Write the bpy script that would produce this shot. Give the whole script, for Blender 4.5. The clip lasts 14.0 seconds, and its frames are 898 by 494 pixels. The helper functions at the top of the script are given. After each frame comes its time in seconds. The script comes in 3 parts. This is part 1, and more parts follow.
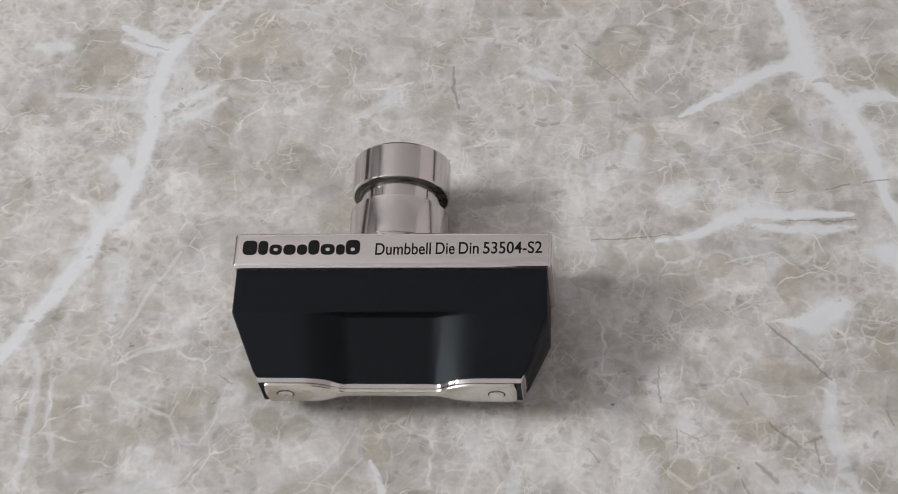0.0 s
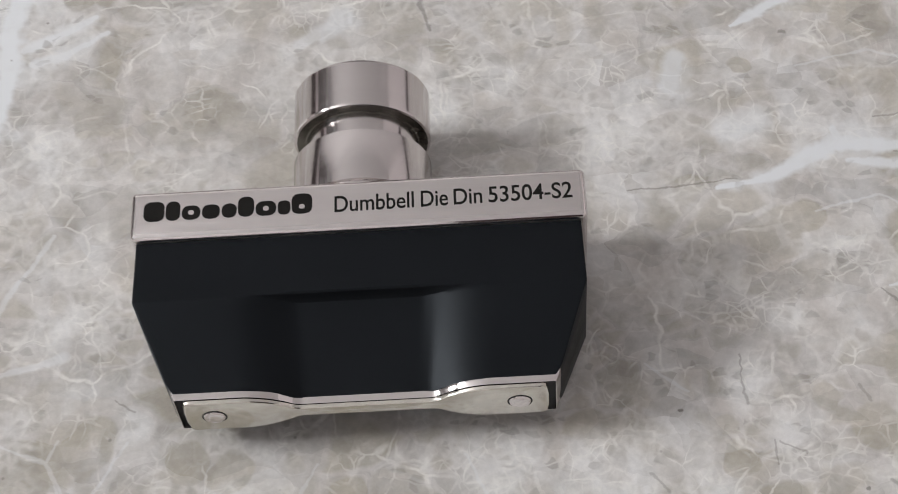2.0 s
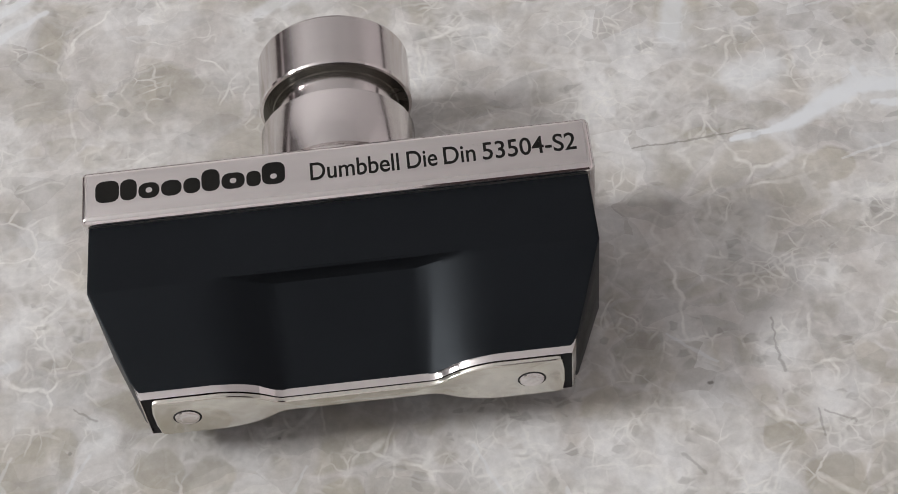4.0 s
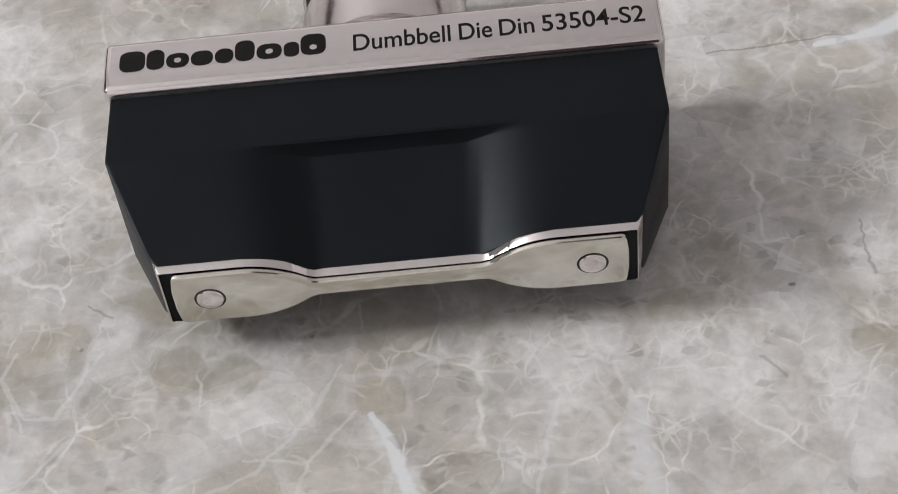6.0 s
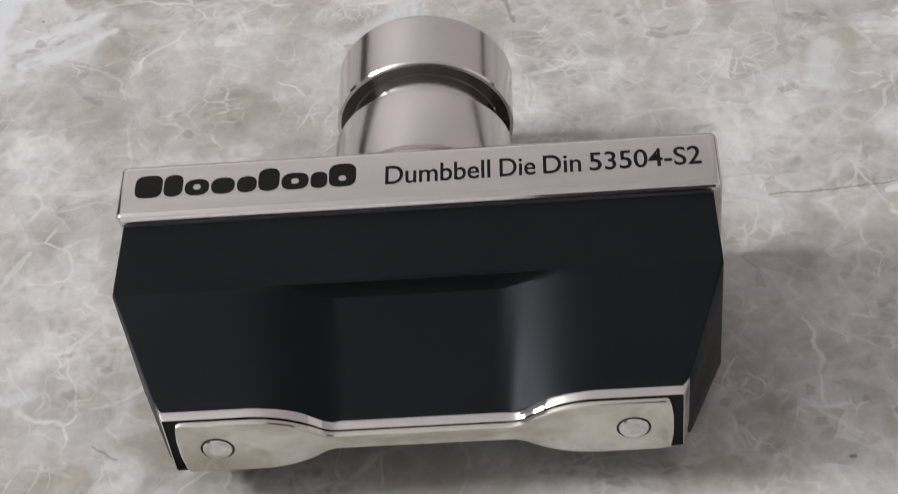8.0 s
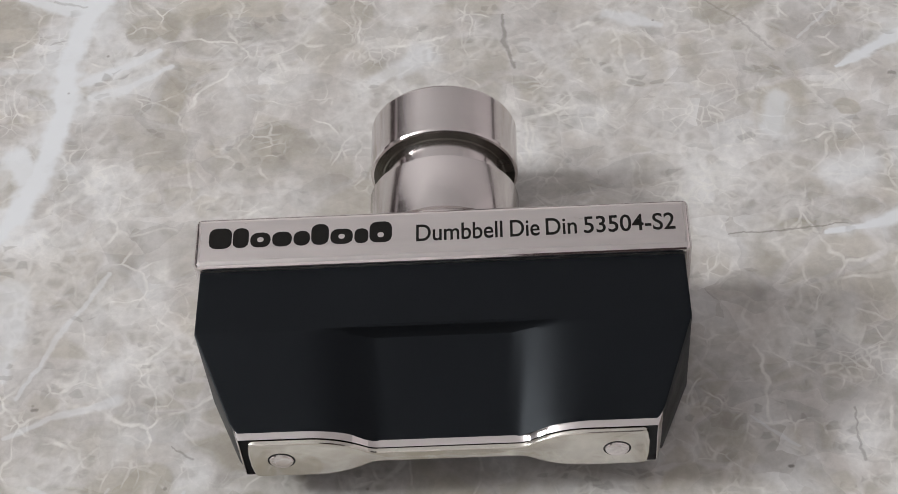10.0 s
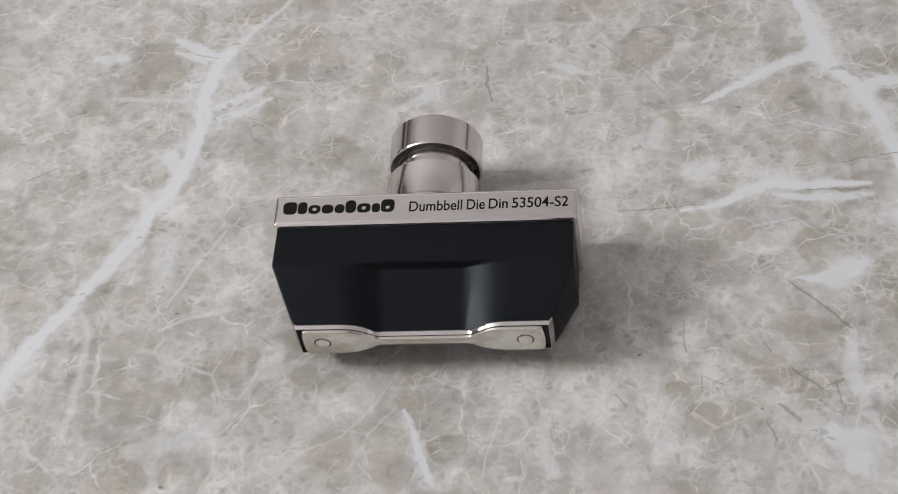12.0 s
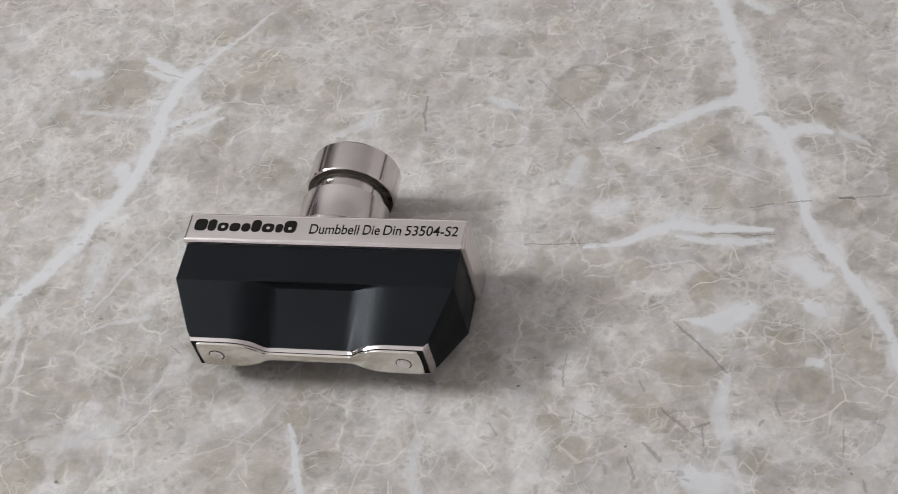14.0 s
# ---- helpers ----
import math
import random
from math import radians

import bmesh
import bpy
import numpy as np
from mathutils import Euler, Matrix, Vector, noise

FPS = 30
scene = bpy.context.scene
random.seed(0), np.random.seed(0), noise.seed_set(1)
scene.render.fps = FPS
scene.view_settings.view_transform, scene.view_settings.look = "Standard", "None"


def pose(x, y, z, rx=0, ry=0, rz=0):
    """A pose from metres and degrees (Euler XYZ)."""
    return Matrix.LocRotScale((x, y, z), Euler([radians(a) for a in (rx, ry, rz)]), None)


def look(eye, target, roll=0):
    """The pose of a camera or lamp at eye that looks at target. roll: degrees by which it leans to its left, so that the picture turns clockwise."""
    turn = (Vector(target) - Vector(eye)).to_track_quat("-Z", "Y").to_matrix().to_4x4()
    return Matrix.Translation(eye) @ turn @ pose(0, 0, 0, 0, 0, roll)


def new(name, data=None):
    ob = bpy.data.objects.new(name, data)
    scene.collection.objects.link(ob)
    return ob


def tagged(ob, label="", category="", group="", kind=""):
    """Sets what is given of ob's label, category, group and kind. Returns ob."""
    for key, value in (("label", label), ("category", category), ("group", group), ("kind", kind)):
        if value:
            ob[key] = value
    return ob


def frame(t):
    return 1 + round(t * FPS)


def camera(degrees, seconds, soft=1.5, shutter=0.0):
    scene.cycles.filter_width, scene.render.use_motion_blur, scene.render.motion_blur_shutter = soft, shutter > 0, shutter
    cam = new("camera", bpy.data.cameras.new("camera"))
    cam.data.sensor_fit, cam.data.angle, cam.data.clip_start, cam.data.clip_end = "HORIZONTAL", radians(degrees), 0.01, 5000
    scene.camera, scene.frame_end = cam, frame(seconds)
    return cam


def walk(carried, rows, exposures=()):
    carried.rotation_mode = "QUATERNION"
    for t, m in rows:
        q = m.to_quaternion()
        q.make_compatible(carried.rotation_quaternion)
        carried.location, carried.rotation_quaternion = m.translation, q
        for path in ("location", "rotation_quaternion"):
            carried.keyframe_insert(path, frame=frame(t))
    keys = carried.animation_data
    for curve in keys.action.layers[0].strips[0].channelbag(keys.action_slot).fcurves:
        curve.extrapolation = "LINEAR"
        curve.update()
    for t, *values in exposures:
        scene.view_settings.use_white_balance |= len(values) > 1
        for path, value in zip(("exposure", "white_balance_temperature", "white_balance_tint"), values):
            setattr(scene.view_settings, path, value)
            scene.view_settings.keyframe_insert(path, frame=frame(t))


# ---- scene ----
# ---- camera and its walk ----
cam = camera(26.03, 14.0, soft=0.85, shutter=0.3)
PATH = [
    (0, (0.07007, -0.21367, 0.52277), (0.04116, -0.07775, 0.25689), -10.89),
    (0.5, (0.05939, -0.17476, 0.44404), (0.03374, -0.03947, 0.17751), -9.88),
    (1, (0.04910, -0.17281, 0.41133), (0.02927, -0.02922, 0.14867), -8.04),
    (1.5, (0.04601, -0.17165, 0.38675), (0.02780, -0.02393, 0.12628), -8.20),
    (2, (0.02902, -0.17065, 0.35964), (0.02036, -0.01698, 0.10213), -5.91),
    (2.2, (0.02688, -0.17151, 0.34457), (0.02167, -0.01442, 0.08904), -5.09),
    (4.3, (0.01712, -0.16330, 0.30641), (0.01677, 0.00134, 0.05562), -6.65),
    (4.5, (0.01601, -0.16751, 0.29982), (0.01541, 0.00045, 0.05125), -6.80),
    (5, (0.01625, -0.17253, 0.28617), (0.01247, 0.00245, 0.04251), -7.45),
    (5.5, (0.01492, -0.17916, 0.27342), (0.00886, -0.00005, 0.03284), -7.81),
    (6, (0.01650, -0.18850, 0.25547), (0.00818, -0.00072, 0.02166), -7.35),
    (6.5, (0.01934, -0.18486, 0.25080), (0.00688, -0.00153, 0.01366), -8.00),
    (7, (0.02152, -0.17620, 0.23592), (0.00865, 0.01030, 0.00129), -7.54),
    (7.5, (0.02449, -0.16893, 0.23156), (0.00579, 0.01903, -0.00151), -8.38),
    (8, (0.02348, -0.16460, 0.24360), (0.00393, 0.03235, 0.01814), -7.58),
    (8.2, (0.02140, -0.16144, 0.24592), (0.00356, 0.03247, 0.01771), -7.16),
    (10.3, (0.01600, -0.17461, 0.32419), (0.00333, -0.00260, 0.07873), -5.66),
    (10.5, (0.02006, -0.17110, 0.32246), (0.00613, -0.00083, 0.07586), -5.99),
    (11, (0.04150, -0.17155, 0.32647), (0.01992, -0.00290, 0.07931), -8.29),
    (11.5, (0.05770, -0.20267, 0.38928), (0.02807, -0.03838, 0.14001), -10.30),
    (12, (0.08397, -0.30939, 0.49148), (0.04434, -0.13593, 0.24994), -11.90),
    (12.5, (0.09604, -0.33699, 0.51481), (0.05154, -0.16176, 0.27541), -12.08),
    (13, (0.12026, -0.32197, 0.53200), (0.06784, -0.15197, 0.29044), -13.49),
    (13.5, (0.15566, -0.31823, 0.51906), (0.09235, -0.14758, 0.28059), -15.20),
    (14, (0.19709, -0.30450, 0.49002), (0.11814, -0.13366, 0.25640), -18.17),
]
walk(cam, [(t, look(eye, target, roll)) for t, eye, target, roll in PATH],
     exposures=[(0, -0.06), (2.0, 0.02), (4.5, 0.04), (8, 0.03), (11, 0), (12, -0.06), (14, -0.07)])

# ---- light ----
world = bpy.data.worlds.new("world")
scene.world = world
world.use_nodes = True
world.node_tree.nodes["Background"].inputs[0].default_value = (0.75, 0.8, 0.9, 1)
world.node_tree.nodes["Background"].inputs[1].default_value = 0.3
scene.view_settings.exposure = 0.0

ROOM_X, ROOM_Y, ROOM_H, FLOOR = 1.9, 1.8, 1.75, -0.9


def area(name, m, size_x, size_y, watts, colour):
    data = bpy.data.lights.new(name, "AREA")
    data.shape, data.size, data.size_y, data.energy, data.color = "RECTANGLE", size_x, size_y, watts, colour
    ob = new(name, data)
    ob.matrix_world = m
    return ob


# daylight through the window opening in the west wall
area("window_daylight", look((-ROOM_X + 0.02, 0.03, 1.38), (0, 0.03, 1.25)), 0.5, 0.46, 43.5, (0.992, 0.994, 1.0))

# ---- materials ----
def material(name):
    mat = bpy.data.materials.new(name)
    mat.use_nodes = True
    return mat, mat.node_tree.nodes, mat.node_tree.links, mat.node_tree.nodes["Principled BSDF"]


def plain(name, colour, rough=0.5, metal=0.0, grain=0.0, grain_scale=(1, 1, 1), size=400.0, bump=0.0, spread=0.06):
    """A paint or metal with fine grain that changes gloss, tone and relief."""
    mat, nodes, links, bsdf = material(name)
    bsdf.inputs["Base Color"].default_value = (*colour, 1)
    bsdf.inputs["Roughness"].default_value = rough
    bsdf.inputs["Metallic"].default_value = metal
    co = nodes.new("ShaderNodeTexCoord")
    mp = nodes.new("ShaderNodeMapping")
    mp.inputs["Scale"].default_value = grain_scale
    links.new(co.outputs["Object"], mp.inputs[0])
    fine, broad = nodes.new("ShaderNodeTexNoise"), nodes.new("ShaderNodeTexNoise")
    fine.inputs["Scale"].default_value, fine.inputs["Detail"].default_value = size, 3
    broad.inputs["Scale"].default_value, broad.inputs["Detail"].default_value = size / 9, 4
    for n in (fine, broad):
        links.new(mp.outputs[0], n.inputs["Vector"])
    add = nodes.new("ShaderNodeMath")
    add.operation = "ADD"
    links.new(fine.outputs[0], add.inputs[0])
    links.new(broad.outputs[0], add.inputs[1])
    rr = nodes.new("ShaderNodeMapRange")
    rr.inputs[1].default_value, rr.inputs[2].default_value = 0.6, 1.4
    rr.inputs[3].default_value, rr.inputs[4].default_value = max(rough - grain, 0.02), rough + grain
    links.new(add.outputs[0], rr.inputs[0])
    links.new(rr.outputs[0], bsdf.inputs["Roughness"])
    mix = nodes.new("ShaderNodeMix")
    mix.data_type = "RGBA"
    mix.inputs[6].default_value = (*[c * (1 - spread) for c in colour], 1)
    mix.inputs[7].default_value = (*[min(c * (1 + spread), 1) for c in colour], 1)
    links.new(broad.outputs[0], mix.inputs[0])
    links.new(mix.outputs[2], bsdf.inputs["Base Color"])
    if bump:
        b = nodes.new("ShaderNodeBump")
        b.inputs["Strength"].default_value, b.inputs["Distance"].default_value = bump, 0.0002
        links.new(fine.outputs[0], b.inputs["Height"])
        links.new(b.outputs[0], bsdf.inputs["Normal"])
    return mat


STEEL = plain("satin_steel", (0.66, 0.62, 0.61), 0.33, 1, 0.06, (1, 14, 1), 500, 0.05)
POLISHED = plain("polished_steel", (0.72, 0.68, 0.67), 0.06, 1, 0.03, (1, 1, 1), 300)
TURNED = plain("turned_steel", (0.68, 0.64, 0.63), 0.14, 1, 0.03, (0.03, 1, 0.03), 900, 0.05, 0.12)
tangent = TURNED.node_tree.nodes.new("ShaderNodeTangent")
tangent.direction_type, tangent.axis = "RADIAL", "Y"
TURNED.node_tree.links.new(tangent.outputs[0], TURNED.node_tree.nodes["Principled BSDF"].inputs["Tangent"])
TURNED.node_tree.nodes["Principled BSDF"].inputs["Anisotropic"].default_value = 0.8
TURNED.node_tree.nodes["Principled BSDF"].inputs["Anisotropic Rotation"].default_value = 0.25
# steel coloured near black, for shade and dark reflection on the groove shoulder
SHOULDER_SHADE = plain("shoulder_shade", (0.11, 0.104, 0.09), 0.2, 1, 0.15, (1, 1, 1), 300)
EJECT = plain("ejector_steel", (0.67, 0.645, 0.59), 0.12, 1, 0.04, (1, 1, 6), 300)
BLACK = plain("black_body", (0.0042, 0.005, 0.0062), 0.42, 0, 0.05, (1, 1, 1), 900, 0.06, 0.2)
BLACK.node_tree.nodes["Principled BSDF"].inputs["Specular IOR Level"].default_value = 0.17
BLACK.node_tree.nodes["Principled BSDF"].inputs["Specular Tint"].default_value = (0.84, 0.92, 1.0, 1)
GAP_SHADE = plain("gap_shade", (0.006, 0.006, 0.006), 0.7, 0, 0.1, (1, 1, 1), 500, 0.0, 0.2)
ETCH = plain("etched_black", (0.012, 0.011, 0.01), 0.7, 0, 0.1, (1, 1, 1), 900, 0.0, 0.3)
ETCH.node_tree.nodes["Principled BSDF"].inputs["Specular IOR Level"].default_value = 0.1
WALL = plain("wall_paint", (0.83, 0.81, 0.81), 0.8, 0, 0.05, (1, 1, 1), 60, 0.1)
WALL_PALE = plain("pale_wall_paint", (0.87, 0.84, 0.84), 0.8, 0, 0.05, (1, 1, 1), 60, 0.1)
WALL_GREY = plain("grey_wall_paint", (0.87, 0.82, 0.825), 0.8, 0, 0.05, (1, 1, 1), 60, 0.1)
FLOOR_MAT = plain("floor_paint", (0.6, 0.56, 0.54), 0.5, 0, 0.1, (1, 1, 1), 40, 0.1)
WALL_DARK = plain("dark_wall_paint", (0.28, 0.27, 0.27), 0.8, 0, 0.05, (1, 1, 1), 60, 0.1)
CEIL = plain("ceiling_paint", (0.88, 0.88, 0.88), 0.85, 0, 0.05, (1, 1, 1), 60, 0.1)
# for the added dark bands and panels that only reflections show
MIRRORED_DARK = plain("mirrored_dark", (0.05, 0.03, 0.03), 0.6, 0, 0.1, (1, 1, 1), 60)


# ---- marble: veins, pools, scratches, fragments and clouds, in millimetres on the counter ----
# strength, then points of x, y and half width in millimetres
EAST_VEINS = [
    (1, [(107.4, 167.3, 3.01), (113.0, 149.6, 2.66), (118.0, 137.5, 2.87), (120.2, 127.4, 3.59), (121.8, 119.1, 5.07), (127.4, 109.4, 2.36), (134.1, 102.3, 3.19), (137.8, 93.7, 3.26), (140.9, 84.5, 2.97), (143.2, 77.0, 2.23), (145.0, 68.1, 1.97), (149.7, 59.4, 2.73)]),
    (1, [(150.6, 58.5, 2.5), (157.8, 50.1, 1.79), (162.8, 41.9, 2.42), (168.8, 33.8, 2.16), (172.5, 25.9, 1.71), (176.3, 14.0, 1.9)]),
    (1, [(119.8, 117.5, 3.79), (110.7, 114.9, 2.41), (103.5, 110.8, 2.15), (96.4, 106.6, 2.15), (89.3, 102.5, 1.77), (83.5, 98.8, 0.5)]),
    (0.95, [(135.3, 102.3, 3.68), (141.1, 105.6, 2.94), (146.6, 105.7, 2.2), (150.0, 103.7, 0.73)]),
    (0.6, [(153.3, 104.2, 0.97), (158.3, 101.9, 1.45), (162.6, 98.8, 0.48)]),
]
RIVER_VEINS = [
    (1, [(75.6, 55.2, 0.6), (88.7, 57.7, 1.66), (95.6, 61.4, 2.01), (102.4, 65.3, 2.73), (108.5, 64.5, 2.36), (118.2, 64.0, 1.99), (127.7, 63.9, 1.63), (134.5, 64.1, 0.81)]),
    (0.9, [(102.2, 69.1, 0.84), (103.6, 65.4, 1.66)]),
    (0.9, [(105.3, 60.6, 0.71), (116.3, 59.1, 1.98), (125.8, 58.9, 1.74), (134.6, 59.7, 0.69)]),
    (0.8, [(118.3, 161.8, 1.89), (125.8, 157.4, 1.6)]),
]
WEST_VEINS = [
    (0.7, [(-54.8, 157.7, 0.3), (-62.4, 146.6, 0.89), (-69.4, 139.2, 1.18), (-77.0, 129.2, 1.61)]),
    (1, [(-77.0, 129.2, 2.64), (-79.8, 125.5, 3.8), (-82.7, 117.5, 2.9), (-84.1, 109.5, 3.16), (-83.3, 101.6, 3.98), (-83.7, 93.0, 3.09), (-85.3, 86.2, 2.79), (-87.4, 76.1, 3.85), (-91.1, 66.9, 3.0), (-95.2, 61.9, 2.72), (-97.0, 56.2, 3.24), (-99.7, 48.9, 2.68)]),
    (0.95, [(-101.0, 48.6, 2.95), (-106.4, 38.9, 3.18), (-112.2, 30.9, 2.9), (-117.7, 22.2, 2.62), (-126.3, 10.2, 2.87), (-133.9, -3.8, 2.57), (-136.2, -20.2, 2.27)]),
    (0.9, [(-81.7, 125.5, 2.34), (-89.5, 130.9, 3.26), (-96.9, 135.0, 1.2)]),
]
WEST_BRANCHES = [
    (0.85, [(-82.1, 123.4, 1.46), (-89.8, 126.8, 1.92), (-96.4, 129.1, 0.74)]),
    (0.65, [(-113.4, 127.6, 1.5), (-119.5, 127.7, 3.61), (-124.9, 127.7, 1.51)]),
    (0.75, [(-80.0, 103.1, 1.85), (-72.4, 107.0, 1.42), (-63.6, 112.0, 0.99)]),
    (0.7, [(-78.1, 98.8, 1.41), (-72.1, 100.6, 1.41), (-60.9, 107.1, 0.7)]),
    (0.9, [(-92.2, 82.7, 4.18), (-88.9, 77.7, 4.14)]),
    (0.45, [(-115.9, 109.1, 1.03), (-103.8, 108.7, 1.02), (-88.6, 107.3, 0.72)]),
    (0.5, [(-89.6, 49.4, 4.01), (-88.2, 37.5, 3.07), (-88.5, 27.7, 1.3)]),
]
WEST_VEILS = [
    (0.45, [(-112.3, 21.9, 1.04), (-108.5, 11.9, 1.02), (-109.3, 0.8, 1.34), (-109.9, -11.4, 1.65), (-110.7, -25.6, 1.3)]),
    (0.35, [(-104.9, 10.6, 0.85), (-103.6, -2.9, 1.08), (-101.2, -16.1, 0.74)]),
    (0.5, [(-69.6, 52.0, 0.53), (-78.6, 36.2, 0.7), (-85.3, 23.2, 0.52)]),
    (0.5, [(-86.6, 14.4, 0.42), (-76.6, 18.8, 0.68), (-65.3, 22.0, 1.2)]),
    (0.35, [(-152.2, 126.1, 3.69), (-156.4, 133.5, 2.49)]),
]
SOUTH_VEINS = [
    (0.9, [(-7.0, -15.6, 0.55), (-5.1, -19.3, 1.1), (-3.0, -24.7, 1.27), (-0.5, -32.6, 1.6), (3.2, -40.9, 1.58)]),
    (0.5, [(34.7, -15.3, 0.36), (35.0, -19.6, 1.59), (34.8, -26.2, 2.28), (38.2, -37.8, 1.72)]),
    (0.6, [(126.0, 10.0, 1.21), (124.2, -3.5, 2.38), (128.3, -17.6, 2.16), (132.3, -24.9, 0.98)]),
    (0.5, [(-89.0, -28.7, 2.88), (-73.7, -25.0, 3.82), (-64.6, -20.2, 3.25)]),
]
POOLS = [
    (0.9, [(109.5, 28.7, 0.35), (117.1, 28.5, 2.1), (122.8, 29.1, 5.29), (127.7, 31.8, 4.6), (130.4, 33.6, 2.79)]),
    (0.95, [(144.0, 50.4, 3.97), (150.7, 45.6, 4.07)]),
    (0.85, [(147.9, 35.7, 2.77), (150.9, 33.8, 3.03)]),
    (0.8, [(149.9, 15.3, 1.62), (152.7, 15.2, 1.62)]),
    (0.9, [(118.2, -25.9, 3.89), (123.9, -28.0, 6.17), (125.5, -32.9, 7.01)]),
    (0.7, [(67.8, 83.7, 2.82), (69.6, 90.1, 2.84)]),
    (0.6, [(35.2, 116.7, 1.68), (41.5, 114.8, 2.17), (47.1, 113.1, 0.99)]),
    (0.45, [(78.5, 70.0, 3.81), (86.2, 72.5, 3.81)]),
    (0.5, [(-15.6, 100.9, 1.87), (-5.1, 107.0, 3.41)]),
]
CRACKLES = [
    (0.38, [(-80.5, 3.5, 0.39), (-67.3, -2.4, 0.46), (-63.0, -10.4, 0.38), (-58.0, -10.6, 0.38), (-50.9, 1.3, 0.38)]),
    (0.36, [(-62.9, -13.0, 0.38), (-67.3, -2.4, 0.31), (-64.9, 2.8, 0.31)]),
    (0.36, [(-36.8, -29.5, 0.36), (-24.8, -24.7, 0.43), (-16.1, -14.5, 0.44), (-11.7, -5.6, 0.29)]),
    (0.36, [(-67.0, -44.4, 0.36), (-62.7, -35.3, 0.44), (-63.4, -24.3, 0.37), (-55.0, -15.4, 0.38)]),
    (0.36, [(-26.8, -22.1, 0.29), (-17.4, -24.2, 0.36), (-9.1, -14.8, 0.29)]),
    (0.36, [(18.6, -5.5, 0.36), (23.5, -14.9, 0.42), (18.5, -31.3, 0.41), (17.7, -38.6, 0.34)]),
]
CRACKLES_EAST = [
    (0.5, [(56.5, 13.3, 0.29), (65.0, 6.5, 0.28)]),
    (0.45, [(134.2, 29.6, 0.42), (149.1, 26.8, 0.34), (155.2, 19.7, 0.34), (157.2, 5.0, 0.46)]),
    (0.45, [(116.3, 47.2, 0.29), (110.0, 51.3, 0.36), (96.0, 47.9, 0.29)]),
    (0.4, [(88.6, 129.8, 0.41), (85.0, 117.2, 0.65), (76.0, 107.2, 0.4)]),
    (0.4, [(16.8, 128.6, 1.04), (29.4, 127.0, 0.85), (36.6, 132.2, 0.51)]),
    (0.4, [(96.2, 86.7, 0.39), (113.2, 90.1, 0.38), (132.0, 82.8, 0.38)]),
]
VEINS = EAST_VEINS + RIVER_VEINS + WEST_VEINS + WEST_BRANCHES + WEST_VEILS + SOUTH_VEINS + POOLS + CRACKLES + CRACKLES_EAST
# dark scratches and specks, likewise
SCRATCHES = [
    (0.6, [(107.4, 28.1, 0.32), (114.3, 21.8, 0.5), (120.6, 15.9, 0.5), (125.5, 10.2, 0.37)]),
    (0.6, [(107.5, -3.1, 0.37), (111.8, -7.5, 0.55), (115.5, -9.3, 0.48)]),
    (0.6, [(117.8, -9.4, 0.3), (121.9, -7.7, 0.54)]),
    (0.55, [(119.5, -8.4, 0.54), (121.5, -15.7, 0.24)]),
    (0.5, [(76.2, 14.3, 0.26), (76.5, 3.0, 0.32)]),
    (0.5, [(103.5, -15.5, 0.48), (109.0, -20.7, 0.84)]),
    (0.5, [(99.2, -20.5, 0.42), (102.3, -27.2, 0.48)]),
    (0.45, [(81.2, -5.3, 0.31), (81.4, -10.7, 0.25)]),
    (0.45, [(82.4, -5.7, 0.25), (87.2, -9.0, 0.31)]),
    (0.5, [(161.0, -7.5, 0.35), (161.3, -15.7, 0.29)]),
]
SCRATCHES_EAST = [
    (0.45, [(140.6, 0.4, 0.42), (142.7, -3.7, 0.48)]),
    (0.5, [(136.7, -7.5, 0.54), (137.8, -5.8, 0.54)]),
    (0.4, [(55.8, -11.3, 0.32), (59.2, -15.6, 0.37)]),
    (0.4, [(99.7, 6.1, 0.31), (101.8, 2.3, 0.37)]),
    (0.95, [(62.6, 2.3, 0.45), (62.9, 2.4, 0.45)]),
    (0.8, [(163.5, -21.8, 0.29), (163.9, -21.9, 0.29)]),
    (0.8, [(98.1, -17.2, 0.36), (98.5, -17.1, 0.36)]),
    (0.4, [(92.9, -23.7, 0.72), (93.8, -26.2, 0.72)]),
    (0.4, [(73.7, -32.1, 0.96), (74.1, -34.0, 0.84)]),
    (0.45, [(167.2, -23.8, 0.51), (168.2, -27.4, 0.68)]),
    (0.6, [(12.5, 118.2, 0.31), (12.3, 110.6, 0.77), (14.5, 102.7, 0.38)]),
    (0.45, [(-140.5, 74.9, 0.41), (-130.4, 80.2, 0.33)]),
]
